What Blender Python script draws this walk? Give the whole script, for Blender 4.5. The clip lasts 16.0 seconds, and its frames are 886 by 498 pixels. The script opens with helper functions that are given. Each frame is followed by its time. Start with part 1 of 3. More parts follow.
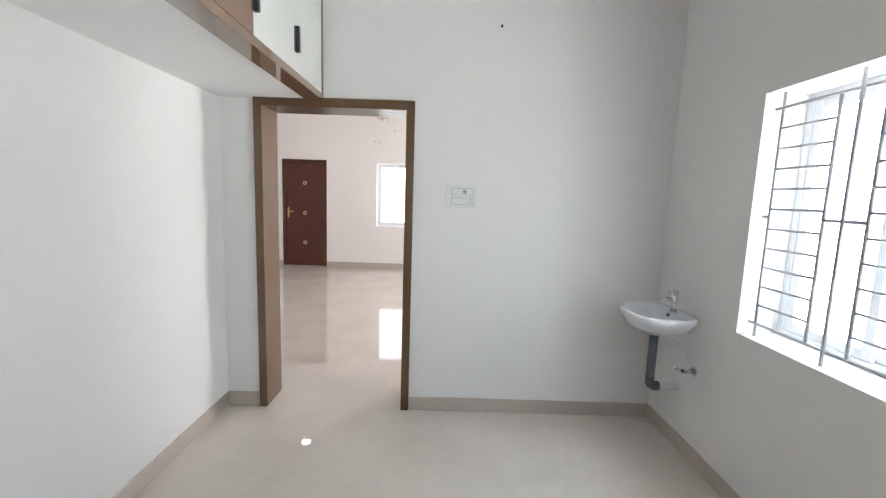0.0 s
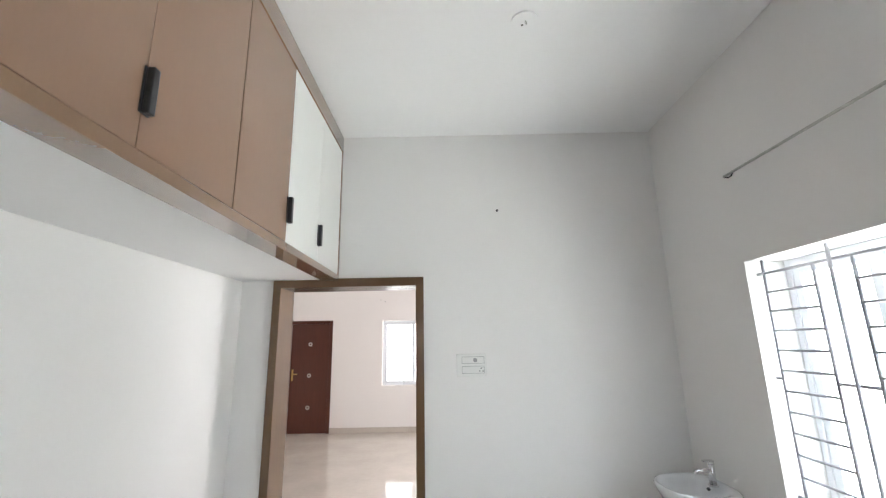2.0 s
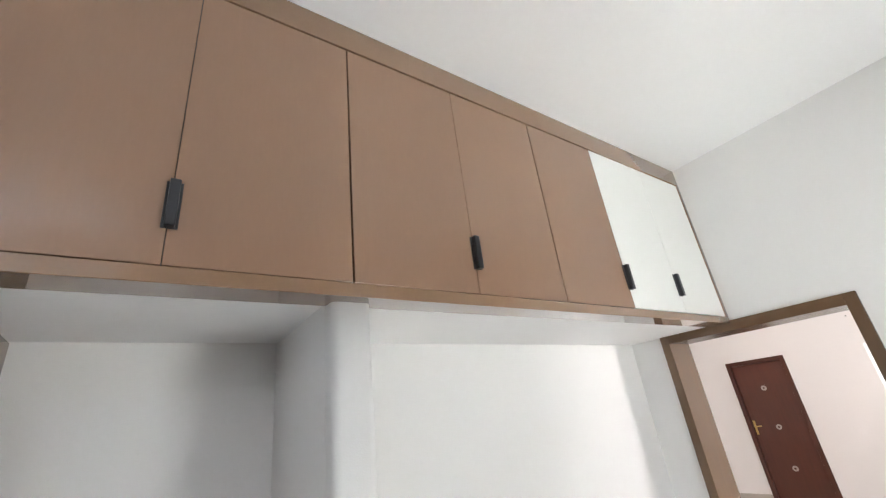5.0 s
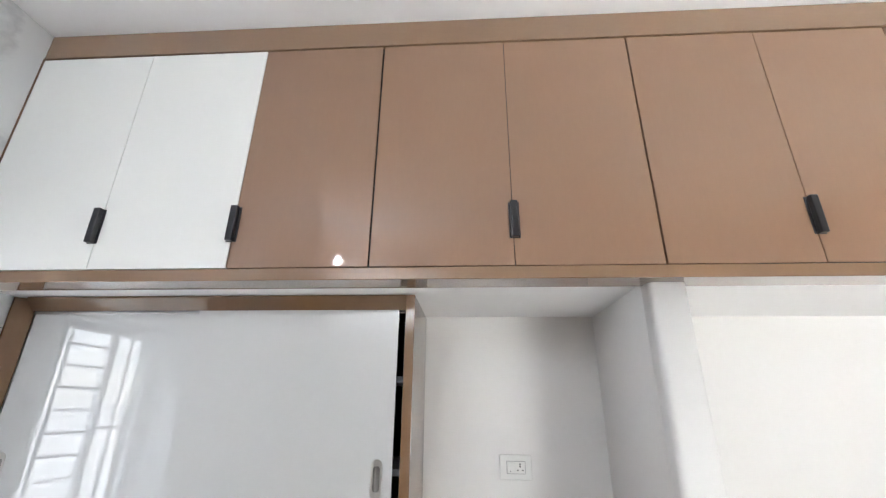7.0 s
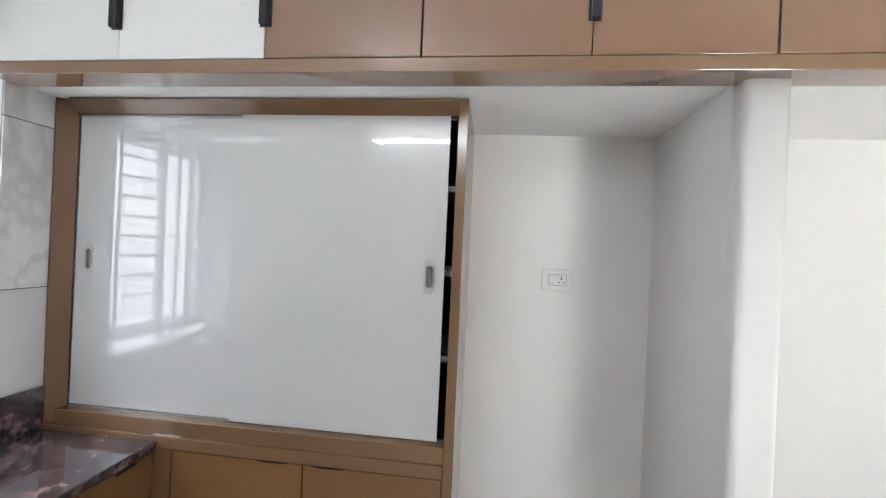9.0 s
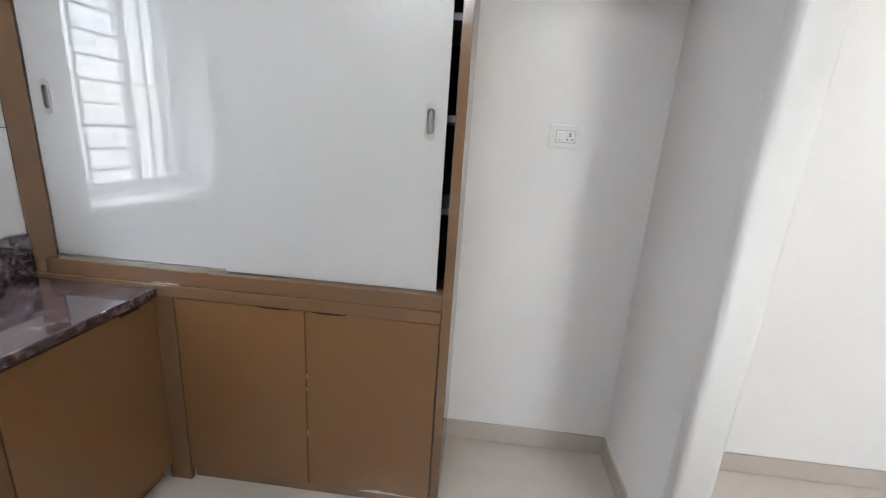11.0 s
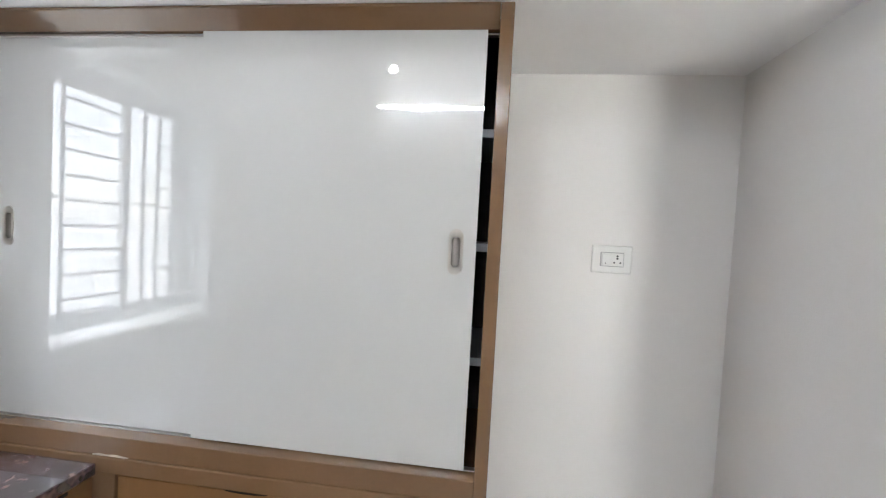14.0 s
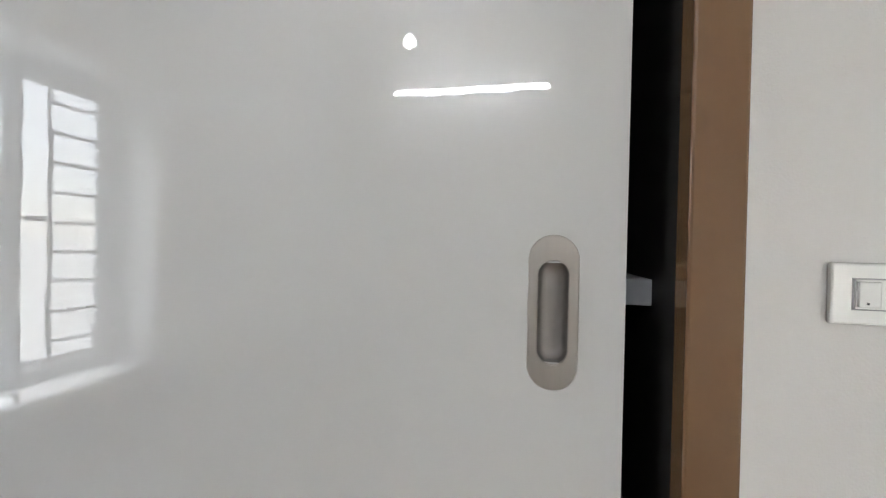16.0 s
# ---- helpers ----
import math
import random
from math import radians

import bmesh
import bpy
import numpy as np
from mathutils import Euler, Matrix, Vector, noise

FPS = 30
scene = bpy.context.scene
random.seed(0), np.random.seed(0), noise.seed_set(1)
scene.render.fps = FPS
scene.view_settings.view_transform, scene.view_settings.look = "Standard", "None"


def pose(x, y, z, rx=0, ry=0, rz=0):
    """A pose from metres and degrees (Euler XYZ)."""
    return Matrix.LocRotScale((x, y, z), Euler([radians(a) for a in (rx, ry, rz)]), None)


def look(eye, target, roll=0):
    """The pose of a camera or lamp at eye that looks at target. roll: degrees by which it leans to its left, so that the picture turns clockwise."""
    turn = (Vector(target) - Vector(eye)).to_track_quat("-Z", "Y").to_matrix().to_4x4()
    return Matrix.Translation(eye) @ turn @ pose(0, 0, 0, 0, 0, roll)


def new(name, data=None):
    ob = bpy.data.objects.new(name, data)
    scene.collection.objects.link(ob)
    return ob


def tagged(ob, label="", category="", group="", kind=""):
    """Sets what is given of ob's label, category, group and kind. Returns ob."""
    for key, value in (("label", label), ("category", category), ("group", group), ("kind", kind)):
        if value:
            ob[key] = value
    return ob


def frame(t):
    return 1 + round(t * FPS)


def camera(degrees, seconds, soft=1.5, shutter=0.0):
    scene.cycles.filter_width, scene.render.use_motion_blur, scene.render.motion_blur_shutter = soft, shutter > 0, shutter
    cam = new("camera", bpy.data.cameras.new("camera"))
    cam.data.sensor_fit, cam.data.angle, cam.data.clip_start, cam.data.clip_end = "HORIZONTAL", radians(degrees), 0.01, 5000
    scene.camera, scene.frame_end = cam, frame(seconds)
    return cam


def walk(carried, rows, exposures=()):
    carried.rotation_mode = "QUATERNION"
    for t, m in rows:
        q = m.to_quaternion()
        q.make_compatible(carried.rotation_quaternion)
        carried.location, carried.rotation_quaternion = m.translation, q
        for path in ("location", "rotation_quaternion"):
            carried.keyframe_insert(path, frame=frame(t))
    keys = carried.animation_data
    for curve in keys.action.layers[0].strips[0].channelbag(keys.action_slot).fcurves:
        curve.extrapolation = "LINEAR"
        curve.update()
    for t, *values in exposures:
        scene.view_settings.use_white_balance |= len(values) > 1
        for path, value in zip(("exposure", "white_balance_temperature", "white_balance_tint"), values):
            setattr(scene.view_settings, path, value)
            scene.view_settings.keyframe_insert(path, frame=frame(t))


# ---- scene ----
cam = camera(93.8, 16.0, soft=1.25)

PATH = [
    (0, (0.074, 0.084, 1.531), (0.085, 2.068, 1.277), 1.9),
    (0.5, (0.062, 0.063, 1.577), (0.083, 2.062, 1.526), 1.5),
    (1, (0.046, 0.04, 1.614), (0.075, 2.036, 1.747), 0.9),
    (1.5, (0.035, 0.014, 1.647), (0.061, 1.992, 1.945), 0.2),
    (2, (0.03, -0.015, 1.681), (0.023, 1.935, 2.122), -1.1),
    (2.5, (0.036, -0.032, 1.704), (-0.067, 1.886, 2.26), -2.6),
    (3, (0.046, -0.021, 1.709), (-0.246, 1.854, 2.343), -4.2),
    (3.2, (0.058, 0.0, 1.712), (-0.336, 1.847, 2.371), -4.9),
    (5.3, (0.409, -0.042, 1.757), (-1.204, 0.846, 2.538), -6.2),
    (5.5, (0.435, -0.071, 1.759), (-1.248, 0.672, 2.543), -5.4),
    (6, (0.478, -0.126, 1.762), (-1.318, 0.28, 2.544), -3.3),
    (6.5, (0.52, -0.166, 1.756), (-1.329, -0.068, 2.512), -1.1),
    (7, (0.55, -0.191, 1.75), (-1.322, -0.303, 2.444), 0.5),
    (7.5, (0.528, -0.192, 1.727), (-1.369, -0.42, 2.319), 1.3),
    (8, (0.482, -0.228, 1.704), (-1.45, -0.501, 2.142), 1.8),
    (8.5, (0.467, -0.267, 1.67), (-1.502, -0.532, 1.899), 2.2),
    (9, (0.455, -0.284, 1.611), (-1.531, -0.518, 1.611), 2.6),
    (9.5, (0.44, -0.289, 1.544), (-1.537, -0.491, 1.312), 3.2),
    (10, (0.433, -0.312, 1.483), (-1.511, -0.466, 1.04), 3.8),
    (10.2, (0.42, -0.31, 1.465), (-1.504, -0.463, 0.941), 3.9),
    (12.3, (0.38, -0.352, 1.473), (-1.556, -0.538, 1.008), 3.7),
    (12.5, (0.379, -0.356, 1.508), (-1.571, -0.552, 1.109), 3.6),
    (13, (0.385, -0.369, 1.557), (-1.589, -0.585, 1.324), 3.5),
    (13.5, (0.293, -0.385, 1.554), (-1.69, -0.61, 1.424), 3.3),
    (14, (0.084, -0.403, 1.556), (-1.9, -0.641, 1.482), 3.1),
    (14.5, (-0.115, -0.437, 1.56), (-2.096, -0.713, 1.517), 2.3),
    (15, (-0.323, -0.49, 1.569), (-2.298, -0.808, 1.558), 2.4),
    (15.5, (-0.531, -0.513, 1.576), (-2.498, -0.878, 1.569), 1.8),
    (16, (-0.658, -0.518, 1.56), (-2.619, -0.917, 1.54), 1.2),
]
EXPOSURES = [(0, -0.18, 6220, 12), (1, -0.18, 6280, 12), (3, -0.10, 6280, 12), (5.5, 0.24, 6400, 14), (7, 0.52, 6420, 15), (9, 0.40, 6400, 14), (10, 0.42, 6400, 15), (13, 0.50, 6400, 15), (14, 0.57, 6480, 14), (15, 0.28, 6600, 14), (16, 0.16, 6660, 14)]
walk(cam, [(t, look(eye, target, roll)) for t, eye, target, roll in PATH], EXPOSURES)

# ---- the plan, in metres ----
XB, XR = -1.41, 1.604          # back wall behind the cabinets, window wall
YE, YF = -1.975, 2.90           # tiled end wall, wall with the doorway
YF2, YH = 3.13, 8.616          # other face of that wall, far wall of the hall
XH0, XH1 = -4.6, 2.6           # side walls of the hall
ZC = 3.23                      # ceiling
XL = -0.727                    # front of the loft doors
XC = -0.950                    # front of the tall cabinet's frame
SOFFIT = 2.13
WIN_R = (1.277, 2.139, 0.885, 2.066)    # y0, y1, z0, z1 in the window wall
WIN_E = (-0.785, 0.100, 1.055, 2.17)      # x0, x1, z0, z1 in the end wall
WIN_H = (-1.273, -0.41, 0.868, 2.146)    # x0, x1, z0, z1 in the hall's far wall
WIN_S = (5.0, 6.6, 0.87, 2.15)          # y0, y1, z0, z1 in the hall's side wall; unseen, added to light the hall
DOORWAY = (-1.18, -0.123, 2.138)        # x0, x1, top

# ---- world and large lights ----
world = bpy.data.worlds.new("sky")
scene.world = world
world.use_nodes = True
wn = world.node_tree.nodes
sky = wn.new("ShaderNodeTexSky")
sky.sky_type = "NISHITA"
sky.sun_disc = False
sky.sun_elevation = radians(62)
sky.sun_rotation = radians(150)
wn["Background"].inputs["Strength"].default_value = 0.10
world.node_tree.links.new(sky.outputs["Color"], wn["Background"].inputs["Color"])

sun_data = bpy.data.lights.new("sun", "SUN")
sun_data.energy, sun_data.angle, sun_data.color = 1.2, radians(15), (1.0, 0.96, 0.9)
sun = new("sun", sun_data)
sun.matrix_world = look((3, -6, 12), (0, 0, 0))


def window_light(name, eye, target, width, height, watts, colour):
    data = bpy.data.lights.new(name, "AREA")
    data.shape, data.size, data.size_y = "RECTANGLE", width, height
    data.energy, data.color = watts, colour
    ob = new(name, data)
    ob.matrix_world = look(eye, target)
    return ob


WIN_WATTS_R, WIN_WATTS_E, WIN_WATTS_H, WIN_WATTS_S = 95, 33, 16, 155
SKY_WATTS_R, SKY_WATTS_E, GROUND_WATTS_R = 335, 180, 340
window_light("daylight_window_1", (XR + 0.62, (WIN_R[0] + WIN_R[1]) / 2, 1.35),
             (0, (WIN_R[0] + WIN_R[1]) / 2, 1.35), 3.0, 1.5, WIN_WATTS_R, (0.93, 0.985, 1.0))
# the open sky above the trees
window_light("skylight_window_1", (XR + 0.85, (WIN_R[0] + WIN_R[1]) / 2, 2.95),
             (0, (WIN_R[0] + WIN_R[1]) / 2, 1.9), 3.0, 1.8, SKY_WATTS_R, (0.82, 0.92, 1.0))
# added upward lamp for daylight bounced off yard and plants, to brighten the ceiling
window_light("yard_bounce_fill", (XR + 0.80, (WIN_R[0] + WIN_R[1]) / 2, 0.85), (0.4, (WIN_R[0] + WIN_R[1]) / 2, 2.6),
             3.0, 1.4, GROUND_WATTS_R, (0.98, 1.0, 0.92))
window_light("daylight_window_2", ((WIN_E[0] + WIN_E[1]) / 2, YE - 0.85, 1.60),
             ((WIN_E[0] + WIN_E[1]) / 2, 0, 1.60), 2.2, 2.0, WIN_WATTS_E, (0.93, 0.98, 1.0))
window_light("skylight_window_2", ((WIN_E[0] + WIN_E[1]) / 2, YE - 0.95, 3.40),
             ((WIN_E[0] + WIN_E[1]) / 2, 0, 2.0), 2.4, 1.6, SKY_WATTS_E, (0.82, 0.92, 1.0))
window_light("daylight_window_3", ((WIN_H[0] + WIN_H[1]) / 2, YH + 0.27, (WIN_H[2] + WIN_H[3]) / 2),
             ((WIN_H[0] + WIN_H[1]) / 2, 0, (WIN_H[2] + WIN_H[3]) / 2), 0.86, 1.28, WIN_WATTS_H, (1.0, 0.97, 0.93))
# added lamp outside an unseen side window, to brighten the hall evenly
window_light("unseen_hall_daylight", (XH1 + 0.24, (WIN_S[0] + WIN_S[1]) / 2, (WIN_S[2] + WIN_S[3]) / 2),
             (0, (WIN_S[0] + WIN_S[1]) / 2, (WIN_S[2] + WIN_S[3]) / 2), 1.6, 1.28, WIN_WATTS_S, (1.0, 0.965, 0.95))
TUBE_GLOW, BULB_GLOW, PANEL_GLOW = 85.0, 100.0, 90.0


# ---- materials ----
def node_material(name):
    m = bpy.data.materials.new(name)
    m.use_nodes = True
    nt = m.node_tree
    return m, nt, nt.nodes["Principled BSDF"]


def surface(name, colour, rough, metal=0.0, grain=0.0, grain_size=40.0, stain=0.0, stain_size=1.5, bump=0.0,
            bump_size=150.0, wave=0.0, wave_size=4.0, rough_vary=0.0, spec=0.5, stretch=(1, 1, 1), coat=0.0, coat_rough=0.03, piece=0.0):
    """Paint, laminate, metal or plastic, with grain and stains at two scales."""
    m, nt, bsdf = node_material(name)
    n, ln = nt.nodes, nt.links
    co = n.new("ShaderNodeTexCoord")
    mp = n.new("ShaderNodeMapping")
    mp.inputs["Scale"].default_value = stretch
    ln.new(co.outputs["Object"], mp.inputs["Vector"])
    fine = n.new("ShaderNodeTexNoise")
    fine.inputs["Scale"].default_value, fine.inputs["Detail"].default_value = grain_size, 4
    ln.new(mp.outputs["Vector"], fine.inputs["Vector"])
    broad = n.new("ShaderNodeTexNoise")
    broad.inputs["Scale"].default_value, broad.inputs["Detail"].default_value = stain_size, 3
    ln.new(co.outputs["Object"], broad.inputs["Vector"])
    amount = n.new("ShaderNodeMath")
    amount.operation = "MULTIPLY_ADD"
    amount.inputs[1].default_value, amount.inputs[2].default_value = 2 * grain, 1 - grain
    ln.new(fine.outputs["Fac"], amount.inputs[0])
    amount2 = n.new("ShaderNodeMath")
    amount2.operation = "MULTIPLY_ADD"
    amount2.inputs[1].default_value, amount2.inputs[2].default_value = 2 * stain, 1 - stain
    ln.new(broad.outputs["Fac"], amount2.inputs[0])
    both = n.new("ShaderNodeMath")
    both.operation = "MULTIPLY"
    ln.new(amount.outputs[0], both.inputs[0])
    ln.new(amount2.outputs[0], both.inputs[1])
    last = both
    if piece:
        info = n.new("ShaderNodeObjectInfo")
        own_tone = n.new("ShaderNodeMath")
        own_tone.operation = "MULTIPLY_ADD"
        own_tone.inputs[1].default_value, own_tone.inputs[2].default_value = 2 * piece, 1 - piece
        ln.new(info.outputs["Random"], own_tone.inputs[0])
        last = n.new("ShaderNodeMath")
        last.operation = "MULTIPLY"
        ln.new(both.outputs[0], last.inputs[0])
        ln.new(own_tone.outputs[0], last.inputs[1])
    tone = n.new("ShaderNodeVectorMath")
    tone.operation = "SCALE"
    tone.inputs[0].default_value = colour
    ln.new(last.outputs[0], tone.inputs["Scale"])
    ln.new(tone.outputs["Vector"], bsdf.inputs["Base Color"])
    bsdf.inputs["Metallic"].default_value = metal
    bsdf.inputs["Specular IOR Level"].default_value = spec
    bsdf.inputs["Coat Weight"].default_value = coat
    bsdf.inputs["Coat Roughness"].default_value = coat_rough
    if rough_vary:
        rr = n.new("ShaderNodeMath")
        rr.operation = "MULTIPLY_ADD"
        rr.inputs[1].default_value, rr.inputs[2].default_value = 2 * rough_vary, rough - rough_vary
        ln.new(broad.outputs["Fac"], rr.inputs[0])
        ln.new(rr.outputs[0], bsdf.inputs["Roughness"])
    else:
        bsdf.inputs["Roughness"].default_value = rough
    below = None
    for depth, size, detail in ((bump, bump_size, 3), (wave, wave_size, 1)):
        if depth:
            tex = n.new("ShaderNodeTexNoise")
            tex.inputs["Scale"].default_value, tex.inputs["Detail"].default_value = size, detail
            ln.new(co.outputs["Object"], tex.inputs["Vector"])
            b = n.new("ShaderNodeBump")
            b.inputs["Strength"].default_value, b.inputs["Distance"].default_value = 1.0, depth
            ln.new(tex.outputs["Fac"], b.inputs["Height"])
            if below:
                ln.new(below.outputs["Normal"], b.inputs["Normal"])
            below = b
    if below:
        ln.new(below.outputs["Normal"], bsdf.inputs["Normal"])
    return m


def granite(name):
    """Polished brown-black granite with pink-brown crystals."""
    m, nt, bsdf = node_material(name)
    n, ln = nt.nodes, nt.links
    co = n.new("ShaderNodeTexCoord")
    cell = n.new("ShaderNodeTexVoronoi")
    cell.inputs["Scale"].default_value = 55
    ln.new(co.outputs["Object"], cell.inputs["Vector"])
    speck = n.new("ShaderNodeTexNoise")
    speck.inputs["Scale"].default_value, speck.inputs["Detail"].default_value = 17, 6
    ln.new(co.outputs["Object"], speck.inputs["Vector"])
    mixv = n.new("ShaderNodeMath")
    mixv.operation = "MULTIPLY_ADD"
    mixv.inputs[1].default_value = 0.35
    ln.new(cell.outputs["Distance"], mixv.inputs[0])
    ln.new(speck.outputs["Fac"], mixv.inputs[2])
    ramp = n.new("ShaderNodeValToRGB")
    e = ramp.color_ramp.elements
    e[0].position, e[0].color = 0.46, (0.016, 0.011, 0.014, 1)
    e[1].position, e[1].color = 1.0, (0.24, 0.15, 0.14, 1)
    mid = e.new(0.72)
    mid.color = (0.058, 0.040, 0.047, 1)
    ln.new(mixv.outputs[0], ramp.inputs["Fac"])
    ln.new(ramp.outputs["Color"], bsdf.inputs["Base Color"])
    bsdf.inputs["Roughness"].default_value = 0.12
    bsdf.inputs["Specular IOR Level"].default_value = 0.7
    bsdf.inputs["Coat Weight"].default_value = 0.8
    bsdf.inputs["Coat IOR"].default_value = 1.6
    return m


def marble_tile(name):
    """Glossy white wall tile with soft grey veins."""
    m, nt, bsdf = node_material(name)
    n, ln = nt.nodes, nt.links
    co = n.new("ShaderNodeTexCoord")
    info = n.new("ShaderNodeObjectInfo")
    shift = n.new("ShaderNodeVectorMath")
    shift.operation = "ADD"
    ln.new(co.outputs["Object"], shift.inputs[0])
    ln.new(info.outputs["Random"], shift.inputs[1])
    warp = n.new("ShaderNodeTexNoise")
    warp.inputs["Scale"].default_value, warp.inputs["Detail"].default_value = 2.2, 5
    ln.new(shift.outputs["Vector"], warp.inputs["Vector"])
    vein = n.new("ShaderNodeTexNoise")
    vein.inputs["Scale"].default_value, vein.inputs["Detail"].default_value = 1.6, 6
    vein.inputs["Distortion"].default_value = 1.4
    ln.new(shift.outputs["Vector"], vein.inputs["Vector"])
    ramp = n.new("ShaderNodeValToRGB")
    e = ramp.color_ramp.elements
    e[0].position, e[0].color = 0.46, (0.70, 0.70, 0.70, 1)
    e[1].position, e[1].color = 0.56, (0.70, 0.70, 0.70, 1)
    mid = e.new(0.50)
    mid.color = (0.56, 0.56, 0.57, 1)
    ln.new(vein.outputs["Fac"], ramp.inputs["Fac"])
    cloud = n.new("ShaderNodeMapRange")
    cloud.inputs["To Min"].default_value, cloud.inputs["To Max"].default_value = 0.93, 1.03
    ln.new(warp.outputs["Fac"], cloud.inputs["Value"])
    tone = n.new("ShaderNodeVectorMath")
    tone.operation = "SCALE"
    ln.new(ramp.outputs["Color"], tone.inputs[0])
    ln.new(cloud.outputs["Result"], tone.inputs["Scale"])
    ln.new(tone.outputs["Vector"], bsdf.inputs["Base Color"])
    bsdf.inputs["Roughness"].default_value = 0.025
    return m


def glow(name, colour, strength):
    m, nt, bsdf = node_material(name)
    bsdf.inputs["Base Color"].default_value = (0.8, 0.8, 0.8, 1)
    bsdf.inputs["Emission Color"].default_value = (*colour, 1)
    bsdf.inputs["Emission Strength"].default_value = strength
    return m


def glass(name):
    m, nt, bsdf = node_material(name)
    bsdf.inputs["Base Color"].default_value = (0.97, 0.99, 0.98, 1)
    bsdf.inputs["Roughness"].default_value = 0.02
    bsdf.inputs["Transmission Weight"].default_value = 1.0
    bsdf.inputs["IOR"].default_value = 1.45
    return m


WALL = surface("wall_paint", (0.80, 0.787, 0.772), 0.55, grain=0.012, grain_size=60, stain=0.02, stain_size=1.2, bump=0.0006,
               bump_size=220, wave=0.004, wave_size=2.0, spec=0.35)
HALL_WALL = surface("hall_paint", (0.845, 0.805, 0.775), 0.55, grain=0.012, stain=0.02, bump=0.0006, bump_size=220, spec=0.35)
CEIL = surface("ceiling_paint", (0.88, 0.88, 0.88), 0.7, grain=0.012, stain=0.02, bump=0.0006, bump_size=200, wave=0.003, wave_size=2.5, spec=0.3)
FLOOR = surface("vitrified_floor_tile", (0.62, 0.562, 0.497), 0.03, grain=0.06, grain_size=14, stain=0.15, stain_size=2.2,
                rough_vary=0.012, wave=0.0003, wave_size=2.4, spec=0.75)
SKIRT = surface("skirting_tile", (0.50, 0.44, 0.385), 0.18, grain=0.05, grain_size=20, stain=0.08, stain_size=4)
BROWN = surface("brown_laminate", (0.240, 0.144, 0.094), 0.06, grain=0.03, grain_size=120, stain=0.03, stain_size=2.0,
                stretch=(1, 1, 0.15), wave=0.0006, wave_size=3.0, rough_vary=0.015, piece=0.015, coat=0.4, coat_rough=0.05, spec=0.4)
# lower doors' brown: more golden, and darkened for the shade low down
BROWN_LOW = surface("shaded_golden_brown_laminate", (0.168, 0.086, 0.037), 0.12, grain=0.03, grain_size=120, stain=0.04, stain_size=2.0,
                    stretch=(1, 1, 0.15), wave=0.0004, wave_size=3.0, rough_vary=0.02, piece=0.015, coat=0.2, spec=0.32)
BROWN_EDGE = surface("brown_frame_laminate", (0.215, 0.128, 0.075), 0.06, grain=0.06, grain_size=90, stain=0.05, stain_size=5,
                     wave=0.0005, wave_size=6.0, coat=1.0)
TALL_FRAME = surface("brown_cabinet_frame_laminate", (0.160, 0.090, 0.047), 0.16, grain=0.06, grain_size=90, stain=0.05, stain_size=5,
                     wave=0.0005, wave_size=6.0, coat=0.35, coat_rough=0.10)
JAMB = surface("brown_doorway_laminate", (0.120, 0.067, 0.033), 0.24, grain=0.08, grain_size=60, stain=0.08, stain_size=6,
               stretch=(1, 1, 0.1), wave=0.0004, wave_size=5, coat=0.1, coat_rough=0.32)
WHITE_LAM = surface("white_laminate", (0.80, 0.80, 0.77), 0.14, grain=0.01, stain=0.015, wave=0.0005, wave_size=3.0, piece=0.01)
LACQUER = surface("white_lacquered_glass", (0.57, 0.569, 0.559), 0.012, grain=0.006, stain=0.012, stain_size=1.0,
                  wave=0.0006, wave_size=5.5, bump=0.00024, bump_size=15, coat=1.0, coat_rough=0.008, spec=0.8)
# near-black: the shade inside the closed cabinets is put into the colour
DARK = surface("shade_dark_interior", (0.012, 0.011, 0.011), 0.5, grain=0.1, stain=0.1)
SHELF = surface("grey_shelf_board", (0.30, 0.31, 0.33), 0.4, grain=0.05, stain=0.05)
BLACK = surface("black_anodised_handle", (0.018, 0.018, 0.021), 0.32, grain=0.2, grain_size=300, stain=0.1, spec=0.5)
# near-black stand-in for the shade inside the edge pull notches
SLOT = surface("notch_shade", (0.016, 0.010, 0.006), 0.7, grain=0.1, spec=0.1)
# bare board of the chipped edge; also paints seam glints and a reflection
CHIP_GLINT = surface("bare_board_and_painted_glints", (0.42, 0.35, 0.28), 0.8, grain=0.25, grain_size=70, stain=0.2, stain_size=20, spec=0.2)
STEEL = surface("brushed_steel", (0.52, 0.49, 0.46), 0.33, metal=1.0, grain=0.08, grain_size=160, stretch=(1, 1, 0.06), stain=0.06, stain_size=20)
# the pulls' brushed steel, darkened for the shadow in the sunken well
STEEL_SHADED = surface("shaded_steel_well", (0.30, 0.28, 0.265), 0.55, metal=1.0, grain=0.08, grain_size=160, stretch=(1, 1, 0.06), stain=0.06, stain_size=20)
CHROME = surface("chrome", (0.75, 0.75, 0.76), 0.09, metal=1.0, grain=0.03, stain=0.05, stain_size=15)
GRANITE = granite("polished_brown_granite")
TILE = marble_tile("marble_wall_tile")
CERAMIC = surface("white_ceramic", (0.80, 0.81, 0.83), 0.08, grain=0.006, stain=0.02, stain_size=8)
PVC_GREY = surface("grey_pvc_pipe", (0.11, 0.125, 0.15), 0.35, grain=0.08, stain=0.15, stain_size=12)
PVC_WHITE = surface("white_pvc", (0.78, 0.78, 0.76), 0.3, grain=0.02, stain=0.05, stain_size=10)
UPVC = surface("white_window_profile", (0.80, 0.82, 0.85), 0.25, grain=0.01, stain=0.02, stain_size=6)
